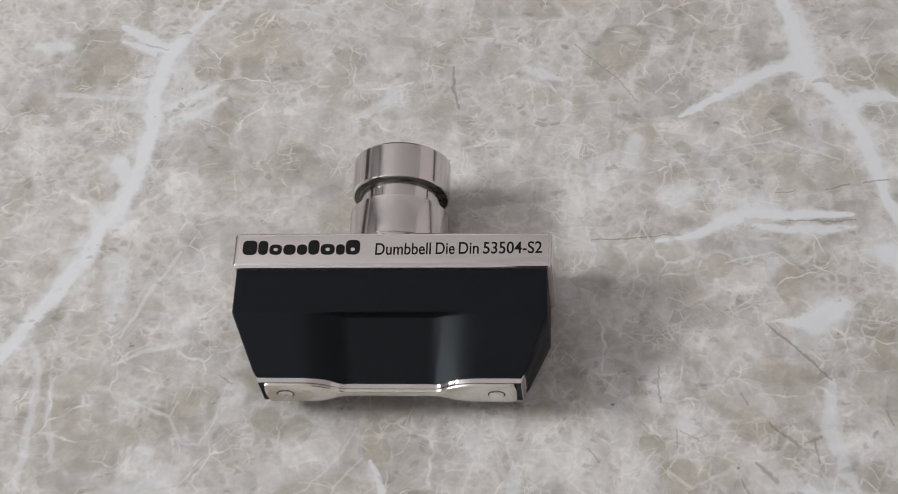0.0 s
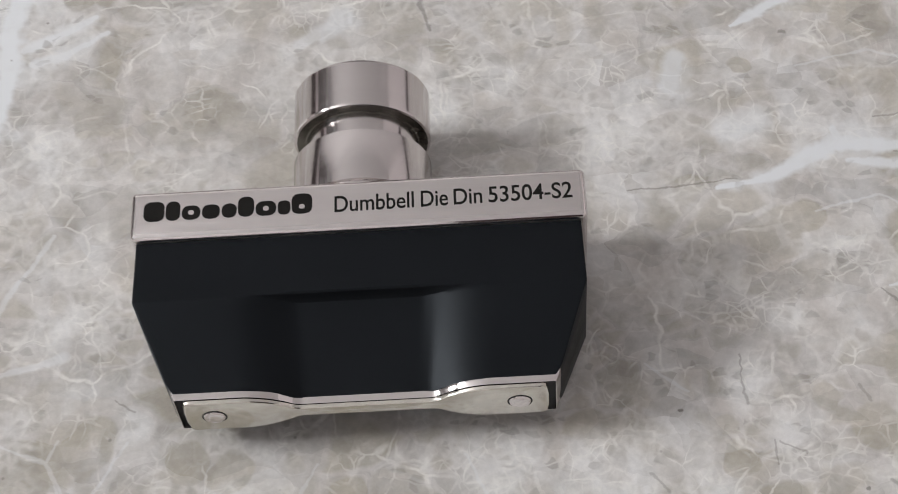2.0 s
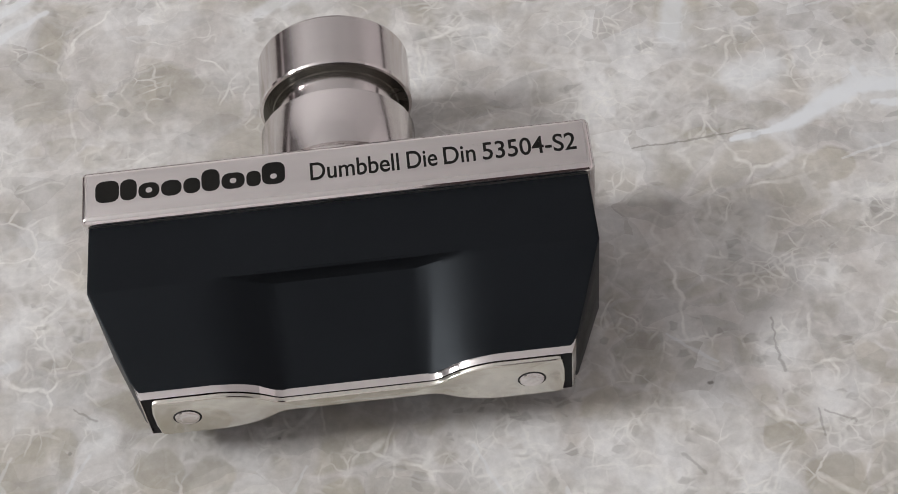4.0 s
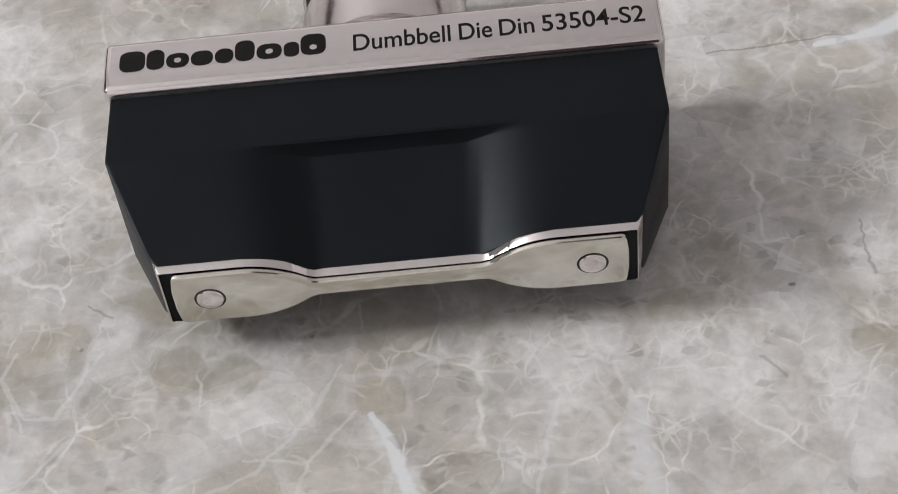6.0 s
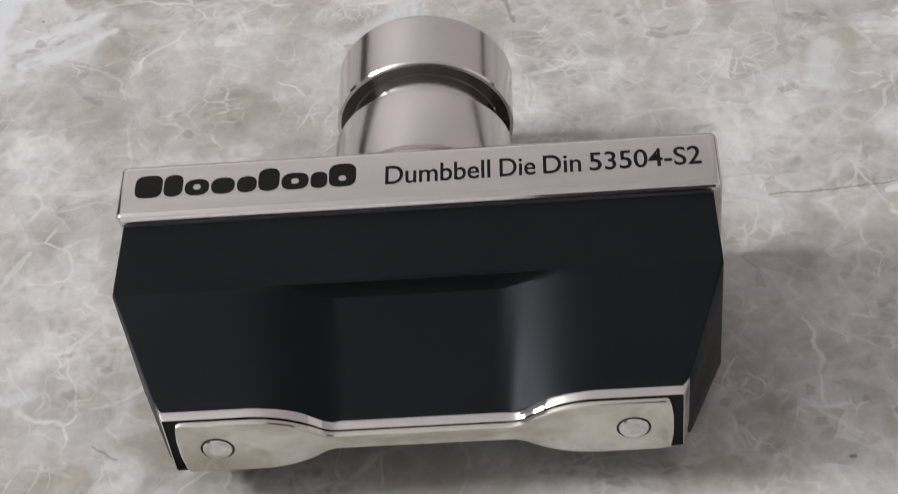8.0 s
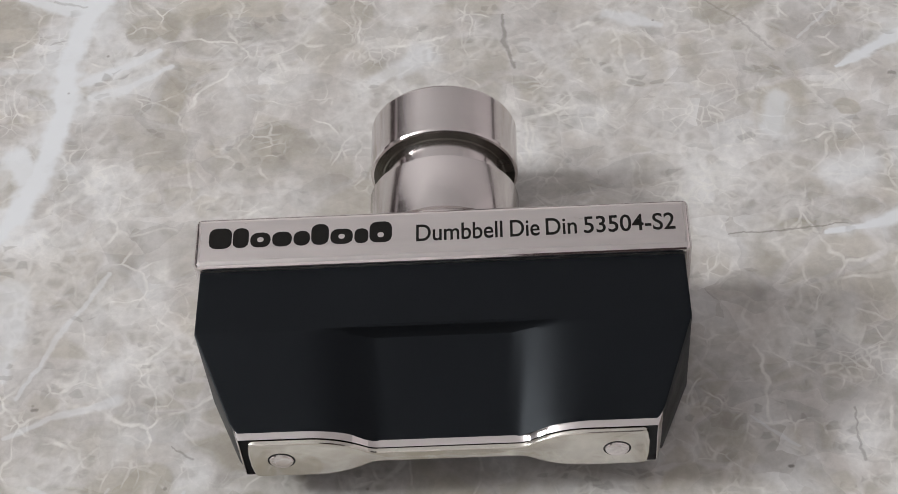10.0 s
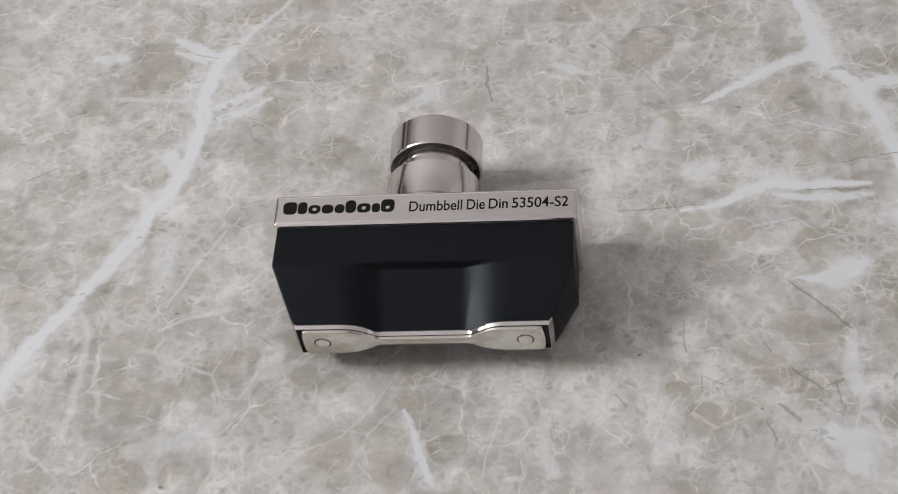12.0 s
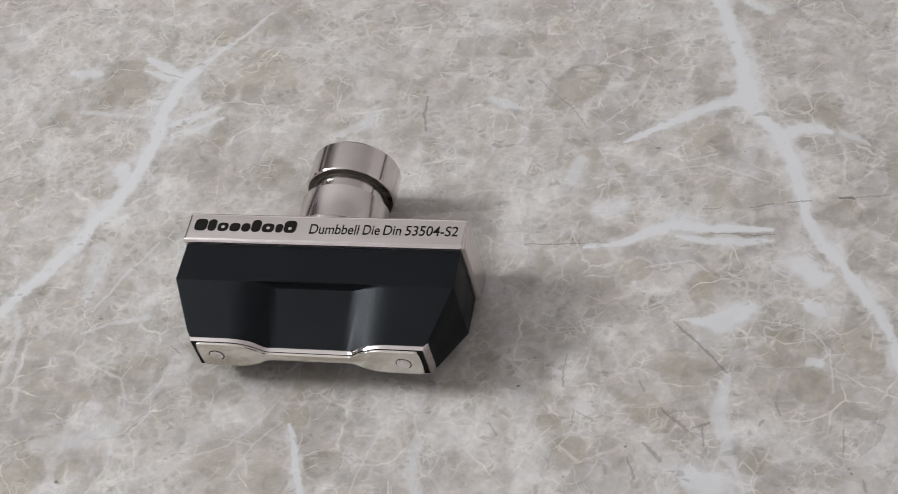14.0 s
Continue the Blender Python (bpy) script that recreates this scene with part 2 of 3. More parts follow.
SCRATCHES_NORTH = [
    (0.35, [(50.4, 125.7, 0.31), (61.9, 115.3, 0.3), (70.6, 104.3, 0.37)]),
    (0.7, [(94.3, 96.1, 0.57), (95.1, 96.1, 0.64)]),
    (0.5, [(112.0, 71.2, 0.2), (117.4, 72.1, 0.27)]),
    (0.6, [(126.9, 72.9, 0.27), (134.2, 74.6, 0.4)]),
    (0.6, [(138.7, 74.8, 0.4), (145.9, 76.0, 0.27)]),
    (0.95, [(154.4, 77.0, 0.47), (156.4, 77.2, 0.67), (159.0, 76.9, 0.4)]),
    (0.5, [(159.6, 77.4, 0.2), (170.8, 78.7, 0.26)]),
    (0.55, [(114.8, 62.1, 0.2), (125.5, 61.9, 0.33), (135.0, 62.0, 0.4)]),
    (0.6, [(56.2, 56.1, 0.21), (68.0, 56.3, 0.27), (80.2, 57.3, 0.2)]),
    (0.3, [(-158.4, 144.0, 2.34), (-150.8, 144.9, 1.8)]),
]
SCRATCHES_WEST = [
    (0.8, [(-81.5, 20.7, 0.51), (-81.0, 20.6, 0.51)]),
    (0.9, [(-77.6, -40.6, 0.54), (-77.2, -40.7, 0.54)]),
    (0.5, [(-53.9, 11.0, 0.21), (-49.4, 8.3, 0.42)]),
    (0.35, [(-89.0, 128.2, 0.42), (-81.4, 126.1, 0.33)]),
]
MARKS = SCRATCHES + SCRATCHES_EAST + SCRATCHES_NORTH + SCRATCHES_WEST
# tan fragments and pale clouds: x, y, radius
TAN = [(-108, 117, 7.1), (-99, 118, 7.0), (-50, 128, 10.2), (-45, 122, 8.1), (-22, 119, 5.1), (-68, 118, 4.1), (-95, 76, 6.3), (-62, 83, 4.7), (-67, 146, 5.1), (139, 115, 5.1), (148, 116, 5.7), (66, 125, 7.6), (59, 120, 6.0), (84, 88, 2.3), (112, 100, 5.7), (157, 70, 5.3), (-92, -10, 8.2), (-83, -11, 6.2), (-63, 0, 6.7), (-59, 2, 5.6), (-90, -39, 7.6), (-74, -37, 4.8), (-28, -30, 6.5), (-5, -12, 3.4), (7, -28, 5.6), (-10, -36, 6.4), (-29, -7, 4.1), (-38, -3, 4.7)]
TAN_EAST = [(117, 40, 6.5), (140, 30, 7.5), (147, 27, 6.2), (163, 23, 5.6), (150, 7, 5.8), (167, 3, 6.7), (162, 1, 4.8), (116, 7, 6.9), (110, 11, 5.0), (102, -4, 4.9), (107, -8, 4.1), (115, -14, 4.1), (92, 3, 3.0), (82, -21, 4.9), (93, 46, 4.0), (84, 42, 3.2), (74, -10, 3.7), (137, -20, 4.7), (167, 16, 4.9), (163, 53, 3.8)]
CLOUD = [(-5, 108, 4.7), (-18, 99, 4.0), (-72, 73, 7.7), (-86, 63, 6.2), (-142, 115, 8.6), (-120, 89, 6.5), (14, 78, 8.8), (83, 71, 5.0), (53, 70, 8.5), (32, 87, 5.9), (-50, 5, 3.6), (-75, -17, 5.5), (-77, -44, 6.6), (-45, -42, 5.2), (-67, 30, 5.8), (-58, -43, 6.6), (50, -11, 8.9), (68, -19, 7.4), (78, 7, 5.1), (87, 22, 3.3), (128, -10, 4.8), (109, -26, 5.9), (86, -2, 5.0), (27, -8, 7.8), (11, 8, 5.4), (134, -9, 7.2), (148, -16, 5.9)]
FRAGMENTS = TAN + TAN_EAST


def stroke_group():
    """Distance from a straight stroke over its tapering half width, or an earlier value where that is less."""
    tree = bpy.data.node_groups.new("stroke", "ShaderNodeTree")
    for name, kind in (("place", "Vector"), ("start", "Vector"), ("way", "Vector"), ("span", "Float"), ("wide", "Float"), ("taper", "Float"), ("best", "Float")):
        tree.interface.new_socket(name, in_out="INPUT", socket_type="NodeSocket" + kind)
    tree.interface.new_socket("nearest", in_out="OUTPUT", socket_type="NodeSocketFloat")
    given, result = tree.nodes.new("NodeGroupInput").outputs, tree.nodes.new("NodeGroupOutput")

    def step(kind, op, a, b, out=0):
        n = tree.nodes.new("ShaderNode" + kind)
        n.operation = op
        tree.links.new(a, n.inputs[0])
        tree.links.new(b, n.inputs["Scale" if op == "SCALE" else 1])
        return n.outputs[out]

    rel = step("VectorMath", "SUBTRACT", given[0], given[1])
    along = step("Math", "MINIMUM", step("VectorMath", "DOT_PRODUCT", rel, given[2], "Value"), given[3])
    least = tree.nodes.new("ShaderNodeMath")
    least.operation = "MAXIMUM"
    least.inputs[1].default_value = 0.0
    tree.links.new(along, least.inputs[0])
    along = least.outputs[0]
    off = step("VectorMath", "DISTANCE", rel, step("VectorMath", "SCALE", given[2], along), "Value")
    wide = step("Math", "ADD", step("Math", "MULTIPLY", along, given[5]), given[4])
    tree.links.new(step("Math", "MINIMUM", step("Math", "DIVIDE", off, wide), given[6]), result.inputs[0])
    return tree


STROKE = stroke_group()


def marble():
    mat, nodes, links, bsdf = material("marble")

    def link(value, socket):
        if isinstance(value, (int, float, tuple)):
            socket.default_value = value
        else:
            links.new(value, socket)

    def maths(op, a, b=0.0, clamp=False):
        n = nodes.new("ShaderNodeMath")
        n.operation, n.use_clamp = op, clamp
        link(a, n.inputs[0])
        link(b, n.inputs[1])
        return n.outputs[0]

    def vec(op, a, b=(0, 0, 0), scale=None):
        n = nodes.new("ShaderNodeVectorMath")
        n.operation = op
        link(a, n.inputs[0])
        link(b, n.inputs[1])
        if scale is not None:
            link(scale, n.inputs["Scale"])
        return n.outputs["Value" if op in ("LENGTH", "DISTANCE", "DOT_PRODUCT") else "Vector"]

    def noisy(p, size, detail=3.0, rough=0.5, colour=False):
        n = nodes.new("ShaderNodeTexNoise")
        n.inputs["Scale"].default_value, n.inputs["Detail"].default_value, n.inputs["Roughness"].default_value = 1 / size, detail, rough
        links.new(p, n.inputs["Vector"])
        return n.outputs["Color" if colour else 0]

    def cells(p, size, feature="F1"):
        n = nodes.new("ShaderNodeTexVoronoi")
        n.feature = feature
        n.inputs["Scale"].default_value = 1 / size
        links.new(p, n.inputs["Vector"])
        return n

    def ramp(v, a, b, lo=0.0, hi=1.0):
        n = nodes.new("ShaderNodeMapRange")
        n.interpolation_type = "SMOOTHSTEP"
        link(v, n.inputs[0])
        for k, x in enumerate((a, b, lo, hi)):
            link(x, n.inputs[k + 1])
        return n.outputs[0]

    def mix(f, a, b):
        n = nodes.new("ShaderNodeMix")
        n.data_type = "RGBA"
        link(f, n.inputs[0])
        link(a, n.inputs[6])
        link(b, n.inputs[7])
        return n.outputs[2]

    co = nodes.new("ShaderNodeTexCoord").outputs["Object"]
    p0 = vec("SCALE", co, scale=1000.0)
    p0 = vec("MULTIPLY", p0, (1, 1, 0))

    def warp(p, size, amount, detail=2.0):
        return vec("ADD", p, vec("SCALE", vec("SUBTRACT", noisy(p, size, detail, colour=True), (0.5, 0.5, 0.5)), scale=amount))

    p1 = vec("MULTIPLY", warp(warp(p0, 14.0, 7.0), 3.0, 1.5, 1.5), (1, 1, 0))
    pv = vec("MULTIPLY", warp(warp(p0, 9.0, 2.0), 2.2, 1.0, 3.0), (1, 1, 0))
    # the cells run aslant, as in the stone's bed
    turned = nodes.new("ShaderNodeMapping")
    turned.inputs["Rotation"].default_value = (0, 0, radians(-40))
    turned.inputs["Scale"].default_value = (0.8, 1.25, 1.0)
    links.new(p1, turned.inputs[0])
    ps = turned.outputs[0]

    def near(items, p):
        """The least of distance over radius."""
        best = 9.0
        for x, y, r in items:
            best = maths("MINIMUM", maths("DIVIDE", vec("DISTANCE", p, (x, y, 0)), r), best)
        return best

    def strokes(p, points):
        """The least of distance over the half width, which tapers from point to point."""
        best = 99.0
        for (ax, ay, aw), (bx, by, bw) in zip(points, points[1:]):
            span = math.hypot(bx - ax, by - ay)
            n = nodes.new("ShaderNodeGroup")
            n.node_tree = STROKE
            for k, value in enumerate((p, (ax, ay, 0), ((bx - ax) / span, (by - ay) / span, 0), span, aw, (bw - aw) / span, best)):
                link(value, n.inputs[k])
            best = n.outputs[0]
        return best

    large, small, tiny = cells(ps, 15.0), cells(ps, 6.0), cells(ps, 2.4)
    edge_l, edge_s, edge_t = (cells(ps, s, "DISTANCE_TO_EDGE").outputs["Distance"] for s in (15.0, 6.0, 2.4))
    sep = nodes.new("ShaderNodeSeparateColor")
    links.new(large.outputs["Color"], sep.inputs[0])
    sep2 = nodes.new("ShaderNodeSeparateColor")
    links.new(small.outputs["Color"], sep2.inputs[0])
    region = noisy(p0, 45.0, 3.0, 0.55)
    region2 = noisy(vec("ADD", p0, (310, 120, 0)), 22.0, 4.0, 0.6)
    haze = noisy(p1, 8.0, 3.5, 0.5)
    grain = noisy(p0, 1.6, 4.0, 0.7)

    feather_map = nodes.new("ShaderNodeMapping")
    feather_map.inputs["Rotation"].default_value = (0, 0, radians(35))
    feather_map.inputs["Scale"].default_value = (1.15, 0.75, 1.0)
    links.new(p1, feather_map.inputs[0])
    feather = noisy(feather_map.outputs[0], 9.0, 4.0, 0.52)
    feather2 = noisy(vec("ADD", feather_map.outputs[0], (57, 23, 0)), 24.0, 4.5, 0.52)

    # tan fragments: named ones and a scatter of cells
    tan = ramp(near(FRAGMENTS, p1), 0.95, 1.2, 1.0, 0.0)
    pick = maths("ADD", maths("MULTIPLY", sep.outputs[0], 0.5), maths("MULTIPLY", region, 0.9))
    scatter = maths("MULTIPLY", ramp(pick, 0.64, 0.8), ramp(edge_l, 0.02, 0.1))
    pick2 = maths("ADD", maths("MULTIPLY", sep2.outputs[0], 0.6), maths("MULTIPLY", region2, 0.9))
    scatter2 = maths("MULTIPLY", ramp(pick2, 0.74, 0.86), ramp(edge_s, 0.04, 0.16))
    cloud = ramp(near(CLOUD, p1), 0.2, 1.7, 1.0, 0.0)
    dark = maths("MAXIMUM", maths("MULTIPLY", tan, 0.95), maths("MAXIMUM", maths("MULTIPLY", scatter, 0.85), maths("MULTIPLY", scatter2, 0.6)))
    dark = maths("MULTIPLY", dark, maths("SUBTRACT", 1.0, maths("MULTIPLY", cloud, 0.8)))
    dark = maths("MULTIPLY", dark, ramp(feather2, 0.46, 0.64, 1.0, 0.3))
    colour = mix(ramp(feather, 0.36, 0.62), (0.425, 0.402, 0.38, 1), (0.54, 0.525, 0.508, 1))
    colour = mix(ramp(haze, 0.35, 0.65, 0.35, 0.0), colour, (0.40, 0.375, 0.345, 1))
    fragment = mix(sep.outputs[1], (0.365, 0.337, 0.282, 1), (0.395, 0.37, 0.33, 1))
    fragment = mix(ramp(feather, 0.4, 0.7, 0.0, 0.35), fragment, (0.45, 0.43, 0.40, 1))
    colour = mix(dark, colour, fragment)
    white = maths("MAXIMUM", maths("MULTIPLY", cloud, ramp(feather, 0.3, 0.6, 0.15, 0.95)), maths("MULTIPLY", ramp(feather2, 0.5, 0.66, 0.0, 0.75), ramp(sep2.outputs[1], 0.1, 0.7, 0.25, 1.0)))
    colour = mix(white, colour, (0.60, 0.598, 0.592, 1))

    firm = maths("MULTIPLY", tan, ramp(noisy(p1, 11.0, 4.0, 0.6), 0.36, 0.52, 0.2, 0.72))
    colour = mix(firm, colour, fragment)
    for value, least in ((sep.outputs[2], 0.93), (sep2.outputs[2], 0.93)):
        colour = vec("SCALE", colour, scale=ramp(value, 0.0, 1.0, least, 2 - least))

    # pebbles: small rounded grains set close in a pale ground
    pf = vec("MULTIPLY", warp(warp(p0, 10.0, 4.0), 2.6, 0.9, 1.0), (1, 1, 0))
    grains = cells(pf, 3.4)
    edge_g = cells(pf, 3.4, "DISTANCE_TO_EDGE").outputs["Distance"]
    sep5 = nodes.new("ShaderNodeSeparateColor")
    links.new(grains.outputs["Color"], sep5.inputs[0])
    bed = ramp(noisy(vec("ADD", p0, (40, 210, 0)), 26.0, 3.0, 0.55), 0.47, 0.6)
    bed = maths("MULTIPLY", maths("MAXIMUM", bed, maths("MULTIPLY", cloud, 0.9)), ramp(tan, 0.0, 0.6, 1.0, 0.25))
    colour = mix(maths("MULTIPLY", bed, ramp(edge_g, 0.02, 0.3, 0.45, 0.0)), colour, (0.62, 0.61, 0.59, 1))
    pebble = mix(sep5.outputs[0], (0.36, 0.335, 0.305, 1), (0.5, 0.485, 0.465, 1))
    colour = mix(maths("MULTIPLY", bed, maths("MULTIPLY", ramp(edge_g, 0.06, 0.3, 0.0, 0.5), ramp(sep5.outputs[1], 0.4, 0.7))), colour, pebble)

    # pale net of thin cracks healed with calcite, in three sizes
    thin = noisy(p0, 7.0, 3.0)
    patch = noisy(vec("ADD", p0, (90, 40, 0)), 20.0, 3.0, 0.6)
    pc = vec("MULTIPLY", warp(warp(p0, 16.0, 8.0), 4.0, 2.4, 2.0), (1, 1, 0))
    crack_l, crack_m, crack_s = (cells(vec("ADD", pc, (k, 0, 0)), size, "DISTANCE_TO_EDGE").outputs["Distance"] for k, size in ((0, 19.0), (33, 8.0), (71, 3.6)))
    net = maths("MULTIPLY", ramp(crack_l, 0.004, 0.024, 0.7, 0.0), ramp(region2, 0.42, 0.6, 0.05, 1.0))
    net = maths("MAXIMUM", net, maths("MULTIPLY", ramp(crack_m, 0.008, 0.045, 0.6, 0.0), ramp(noisy(p0, 15.0, 3.0), 0.48, 0.62, 0.0, 1.0)))
    net = maths("MAXIMUM", net, maths("MULTIPLY", ramp(crack_s, 0.015, 0.09, 0.5, 0.0), maths("MAXIMUM", ramp(patch, 0.5, 0.62, 0.0, 1.0), maths("MULTIPLY", cloud, 1.2))))
    net = maths("MULTIPLY", net, ramp(thin, 0.36, 0.6, 0.1, 1.0))
    colour = mix(net, colour, (0.70, 0.69, 0.655, 1))

    bright = maths("MULTIPLY", ramp(grain, 0.3, 0.7, 0.94, 1.05), ramp(noisy(p1, 4.5, 3.0, 0.5), 0.3, 0.7, 0.93, 1.06))
    colour = vec("SCALE", colour, scale=bright)

    # white veins
    vein = 0.0
    swell = ramp(noisy(p0, 6.0, 2.5, 0.6), 0.3, 0.7, 0.72, 1.4)
    halo = 0.0
    for strong, points in VEINS:
        off = maths("DIVIDE", strokes(pv, points), swell)
        vein = maths("MAXIMUM", ramp(off, 0.4, 1.3, strong * 0.95, 0.0), vein)
        if strong > 0.65:
            halo = maths("MAXIMUM", ramp(off, 0.8, 2.6, strong * 0.5, 0.0), halo)
    halo = maths("MULTIPLY", halo, ramp(feather, 0.4, 0.6, 0.1, 1.0))
    vein = maths("MULTIPLY", vein, ramp(haze, 0.28, 0.5, 0.85, 1.0))
    colour = mix(maths("MAXIMUM", vein, halo), colour, (0.665, 0.685, 0.70, 1))

    # dark scratches and specks
    mark = 0.0
    pw = vec("MULTIPLY", warp(warp(p0, 6.0, 2.0), 1.6, 1.1, 3.0), (1, 1, 0))
    for strong, points in MARKS:
        mark = maths("MAXIMUM", ramp(strokes(pw, points), 0.3, 1.3, strong * 0.9, 0.0), mark)
    speck = cells(p0, 9.0)
    sep3 = nodes.new("ShaderNodeSeparateColor")
    links.new(speck.outputs["Color"], sep3.inputs[0])
    specks = maths("MULTIPLY", ramp(speck.outputs["Distance"], 0.02, 0.06, 0.6, 0.0), ramp(sep3.outputs[2], 0.7, 0.72))
    sep4 = nodes.new("ShaderNodeSeparateColor")
    links.new(tiny.outputs["Color"], sep4.inputs[0])
    bits = maths("MULTIPLY", ramp(sep4.outputs[0], 0.8, 0.86, 0.0, 0.32), ramp(edge_t, 0.05, 0.2))
    bits = maths("MULTIPLY", bits, ramp(noisy(vec("ADD", p0, (20, 75, 0)), 16.0, 2.0), 0.48, 0.6))
    mark = maths("MAXIMUM", maths("MAXIMUM", mark, bits), specks)
    colour = mix(mark, colour, (0.15, 0.135, 0.12, 1))
    links.new(colour, bsdf.inputs["Base Color"])
    links.new(ramp(grain, 0.3, 0.7, 0.3, 0.42), bsdf.inputs["Roughness"])
    bump = nodes.new("ShaderNodeBump")
    bump.inputs["Strength"].default_value, bump.inputs["Distance"].default_value = 0.12, 0.0002
    links.new(haze, bump.inputs["Height"])
    links.new(bump.outputs[0], bsdf.inputs["Normal"])
    return mat


MARBLE = marble()


# ---- structure ----
def mesh_object(name, bm, mat, parent=None, label="", angle=28):
    mesh = bpy.data.meshes.new(name)
    bmesh.ops.recalc_face_normals(bm, faces=bm.faces)
    bm.to_mesh(mesh)
    bm.free()
    mesh.materials.append(mat)
    mesh.shade_smooth()
    mesh.set_sharp_from_angle(angle=radians(angle))
    ob = new(name, mesh)
    if parent:
        ob.parent = parent
    if label:
        tagged(ob, label)
    return ob


def part(name, bm, mat, parent, label="", angle=28):
    return mesh_object(name, bm, mat, parent, label, angle)


def box(bm, x0, x1, y0, y1, z0, z1):
    m = Matrix.LocRotScale(((x0 + x1) / 2, (y0 + y1) / 2, (z0 + z1) / 2), None, (x1 - x0, y1 - y0, z1 - z0))
    return bmesh.ops.create_cube(bm, size=1, matrix=m)


def slab(name, x0, x1, y0, y1, z0, z1, mat, label, category):
    bm = bmesh.new()
    box(bm, x0, x1, y0, y1, z0, z1)
    return tagged(mesh_object(name, bm, mat), label, category, kind="structure")


X, Y, H, F = ROOM_X, ROOM_Y, ROOM_H, FLOOR
slab("floor", -X - 0.1, X + 0.1, -Y - 0.1, Y + 0.1, F - 0.1, F, FLOOR_MAT, "plain grey-brown floor of the room", "floor")
slab("counter_base", -0.62, 0.62, -0.22, 0.52, F, -0.02, WALL, "plain off-white base under the marble counter top", "counter")
slab("countertop", -0.65, 0.65, -0.25, 0.55, -0.02, 0, MARBLE, "polished grey-beige marble counter top with white and tan veins", "countertop")
slab("ceiling", -X - 0.1, X + 0.1, -Y - 0.1, Y + 0.1, H, H + 0.1, CEIL, "plain white painted ceiling of the room", "ceiling")
slab("wall_east", X, X + 0.1, -Y, Y, F, H, WALL_GREY, "plain grey painted wall of the room", "wall")
slab("wall_north", -X - 0.1, X + 0.1, Y, Y + 0.1, F, H, WALL, "plain off-white painted wall of the room", "wall")
slab("wall_south", -X - 0.1, X + 0.1, -Y - 0.1, -Y, F, H, WALL_PALE, "plain grey painted wall of the room", "wall")
# unseen wall, kept dark to mirror as a band on the shank's left
wall = bmesh.new()
for y0, y1, z0, z1 in ((-Y, -0.27, 0.55, H), (0.33, Y, 0.55, H), (-0.27, 0.33, 0.55, 1.12), (-0.27, 0.33, 1.64, H)):
    box(wall, -X - 0.1, -X, y0, y1, z0, z1)
tagged(mesh_object("wall_west", wall, WALL_DARK), "unseen wall with one window opening, dark for its reflection in the shank", "wall", kind="structure")
# dark bands and panel added out of view, mirrored as streaks in the steel
slab("streak_band_north_west", -X, 0.7, Y - 0.02, Y, 0.0, 0.34, MIRRORED_DARK, "dark band added out of view, mirrored in the steel", "trim")
slab("streak_band_north_east", 0.7, X, Y - 0.02, Y, 0.04, 0.2, MIRRORED_DARK, "dark band added out of view, mirrored in the steel", "trim")
slab("streak_band_east", X - 0.02, X, 0, Y - 0.03, 0.04, 0.2, MIRRORED_DARK, "dark band added out of view, mirrored in the steel", "trim")
slab("streak_band_west", -X + 0.01, -X + 0.03, 0, Y - 0.03, 0.0, 0.34, MIRRORED_DARK, "dark band added out of view, mirrored in the steel", "trim")
slab("streak_panel_corner", -X + 0.002, -X + 0.03, 1.42, Y - 0.03, 0.5, 1.2, MIRRORED_DARK, "dark panel added out of view, mirrored in the shank", "trim")
# dark panel added behind the camera, to darken the plate's front edge
slab("streak_panel_south", 0.06, 0.76, -Y, -Y + 0.03, F, 1.18, MIRRORED_DARK, "dark panel added out of view, mirrored in the plate edge", "door")
# pale lower piece added out of view, to narrow that mirrored band
slab("wall_west_lower", -X - 0.1, -X + 0.01, -Y, Y, F, 0.55, WALL_GREY, "unseen lower wall, pale for its reflection in the shank", "wall")

# ---- the cutting die, in millimetres: x along it, y from the cutting face to the shank, z up ----
AXIS = 14.38
MM = 0.001
BASE_Y = 0.038
die = tagged(new("cutting_die"), "steel and black dumbbell cutting die lying on its side on marble", "cutting die")
die.location = (0, BASE_Y, 0)


def finish(bm):
    """From millimetres round the die's axis to metres round its base."""
    for v in bm.verts:
        v.co = Vector((v.co.x * MM, v.co.y * MM - BASE_Y, (v.co.z + AXIS) * MM))
    return bm


def blend(x, hollow):
    """0 in the waist, 1 in the wide ends: a hollow of that radius running into a wide rounding."""
    full = 20.5 - hollow
    a, top = abs(x) - 12.5, math.sin(math.acos(1 - 4.25 / 20.5))
    if a <= 0:
        return 0.0
    if a < hollow * top:
        return (hollow - math.sqrt(hollow ** 2 - a * a)) / 4.25
    b = 20.5 * top - a
    return 1 - (full - math.sqrt(full ** 2 - b * b)) / 4.25 if b > 0 else 1.0


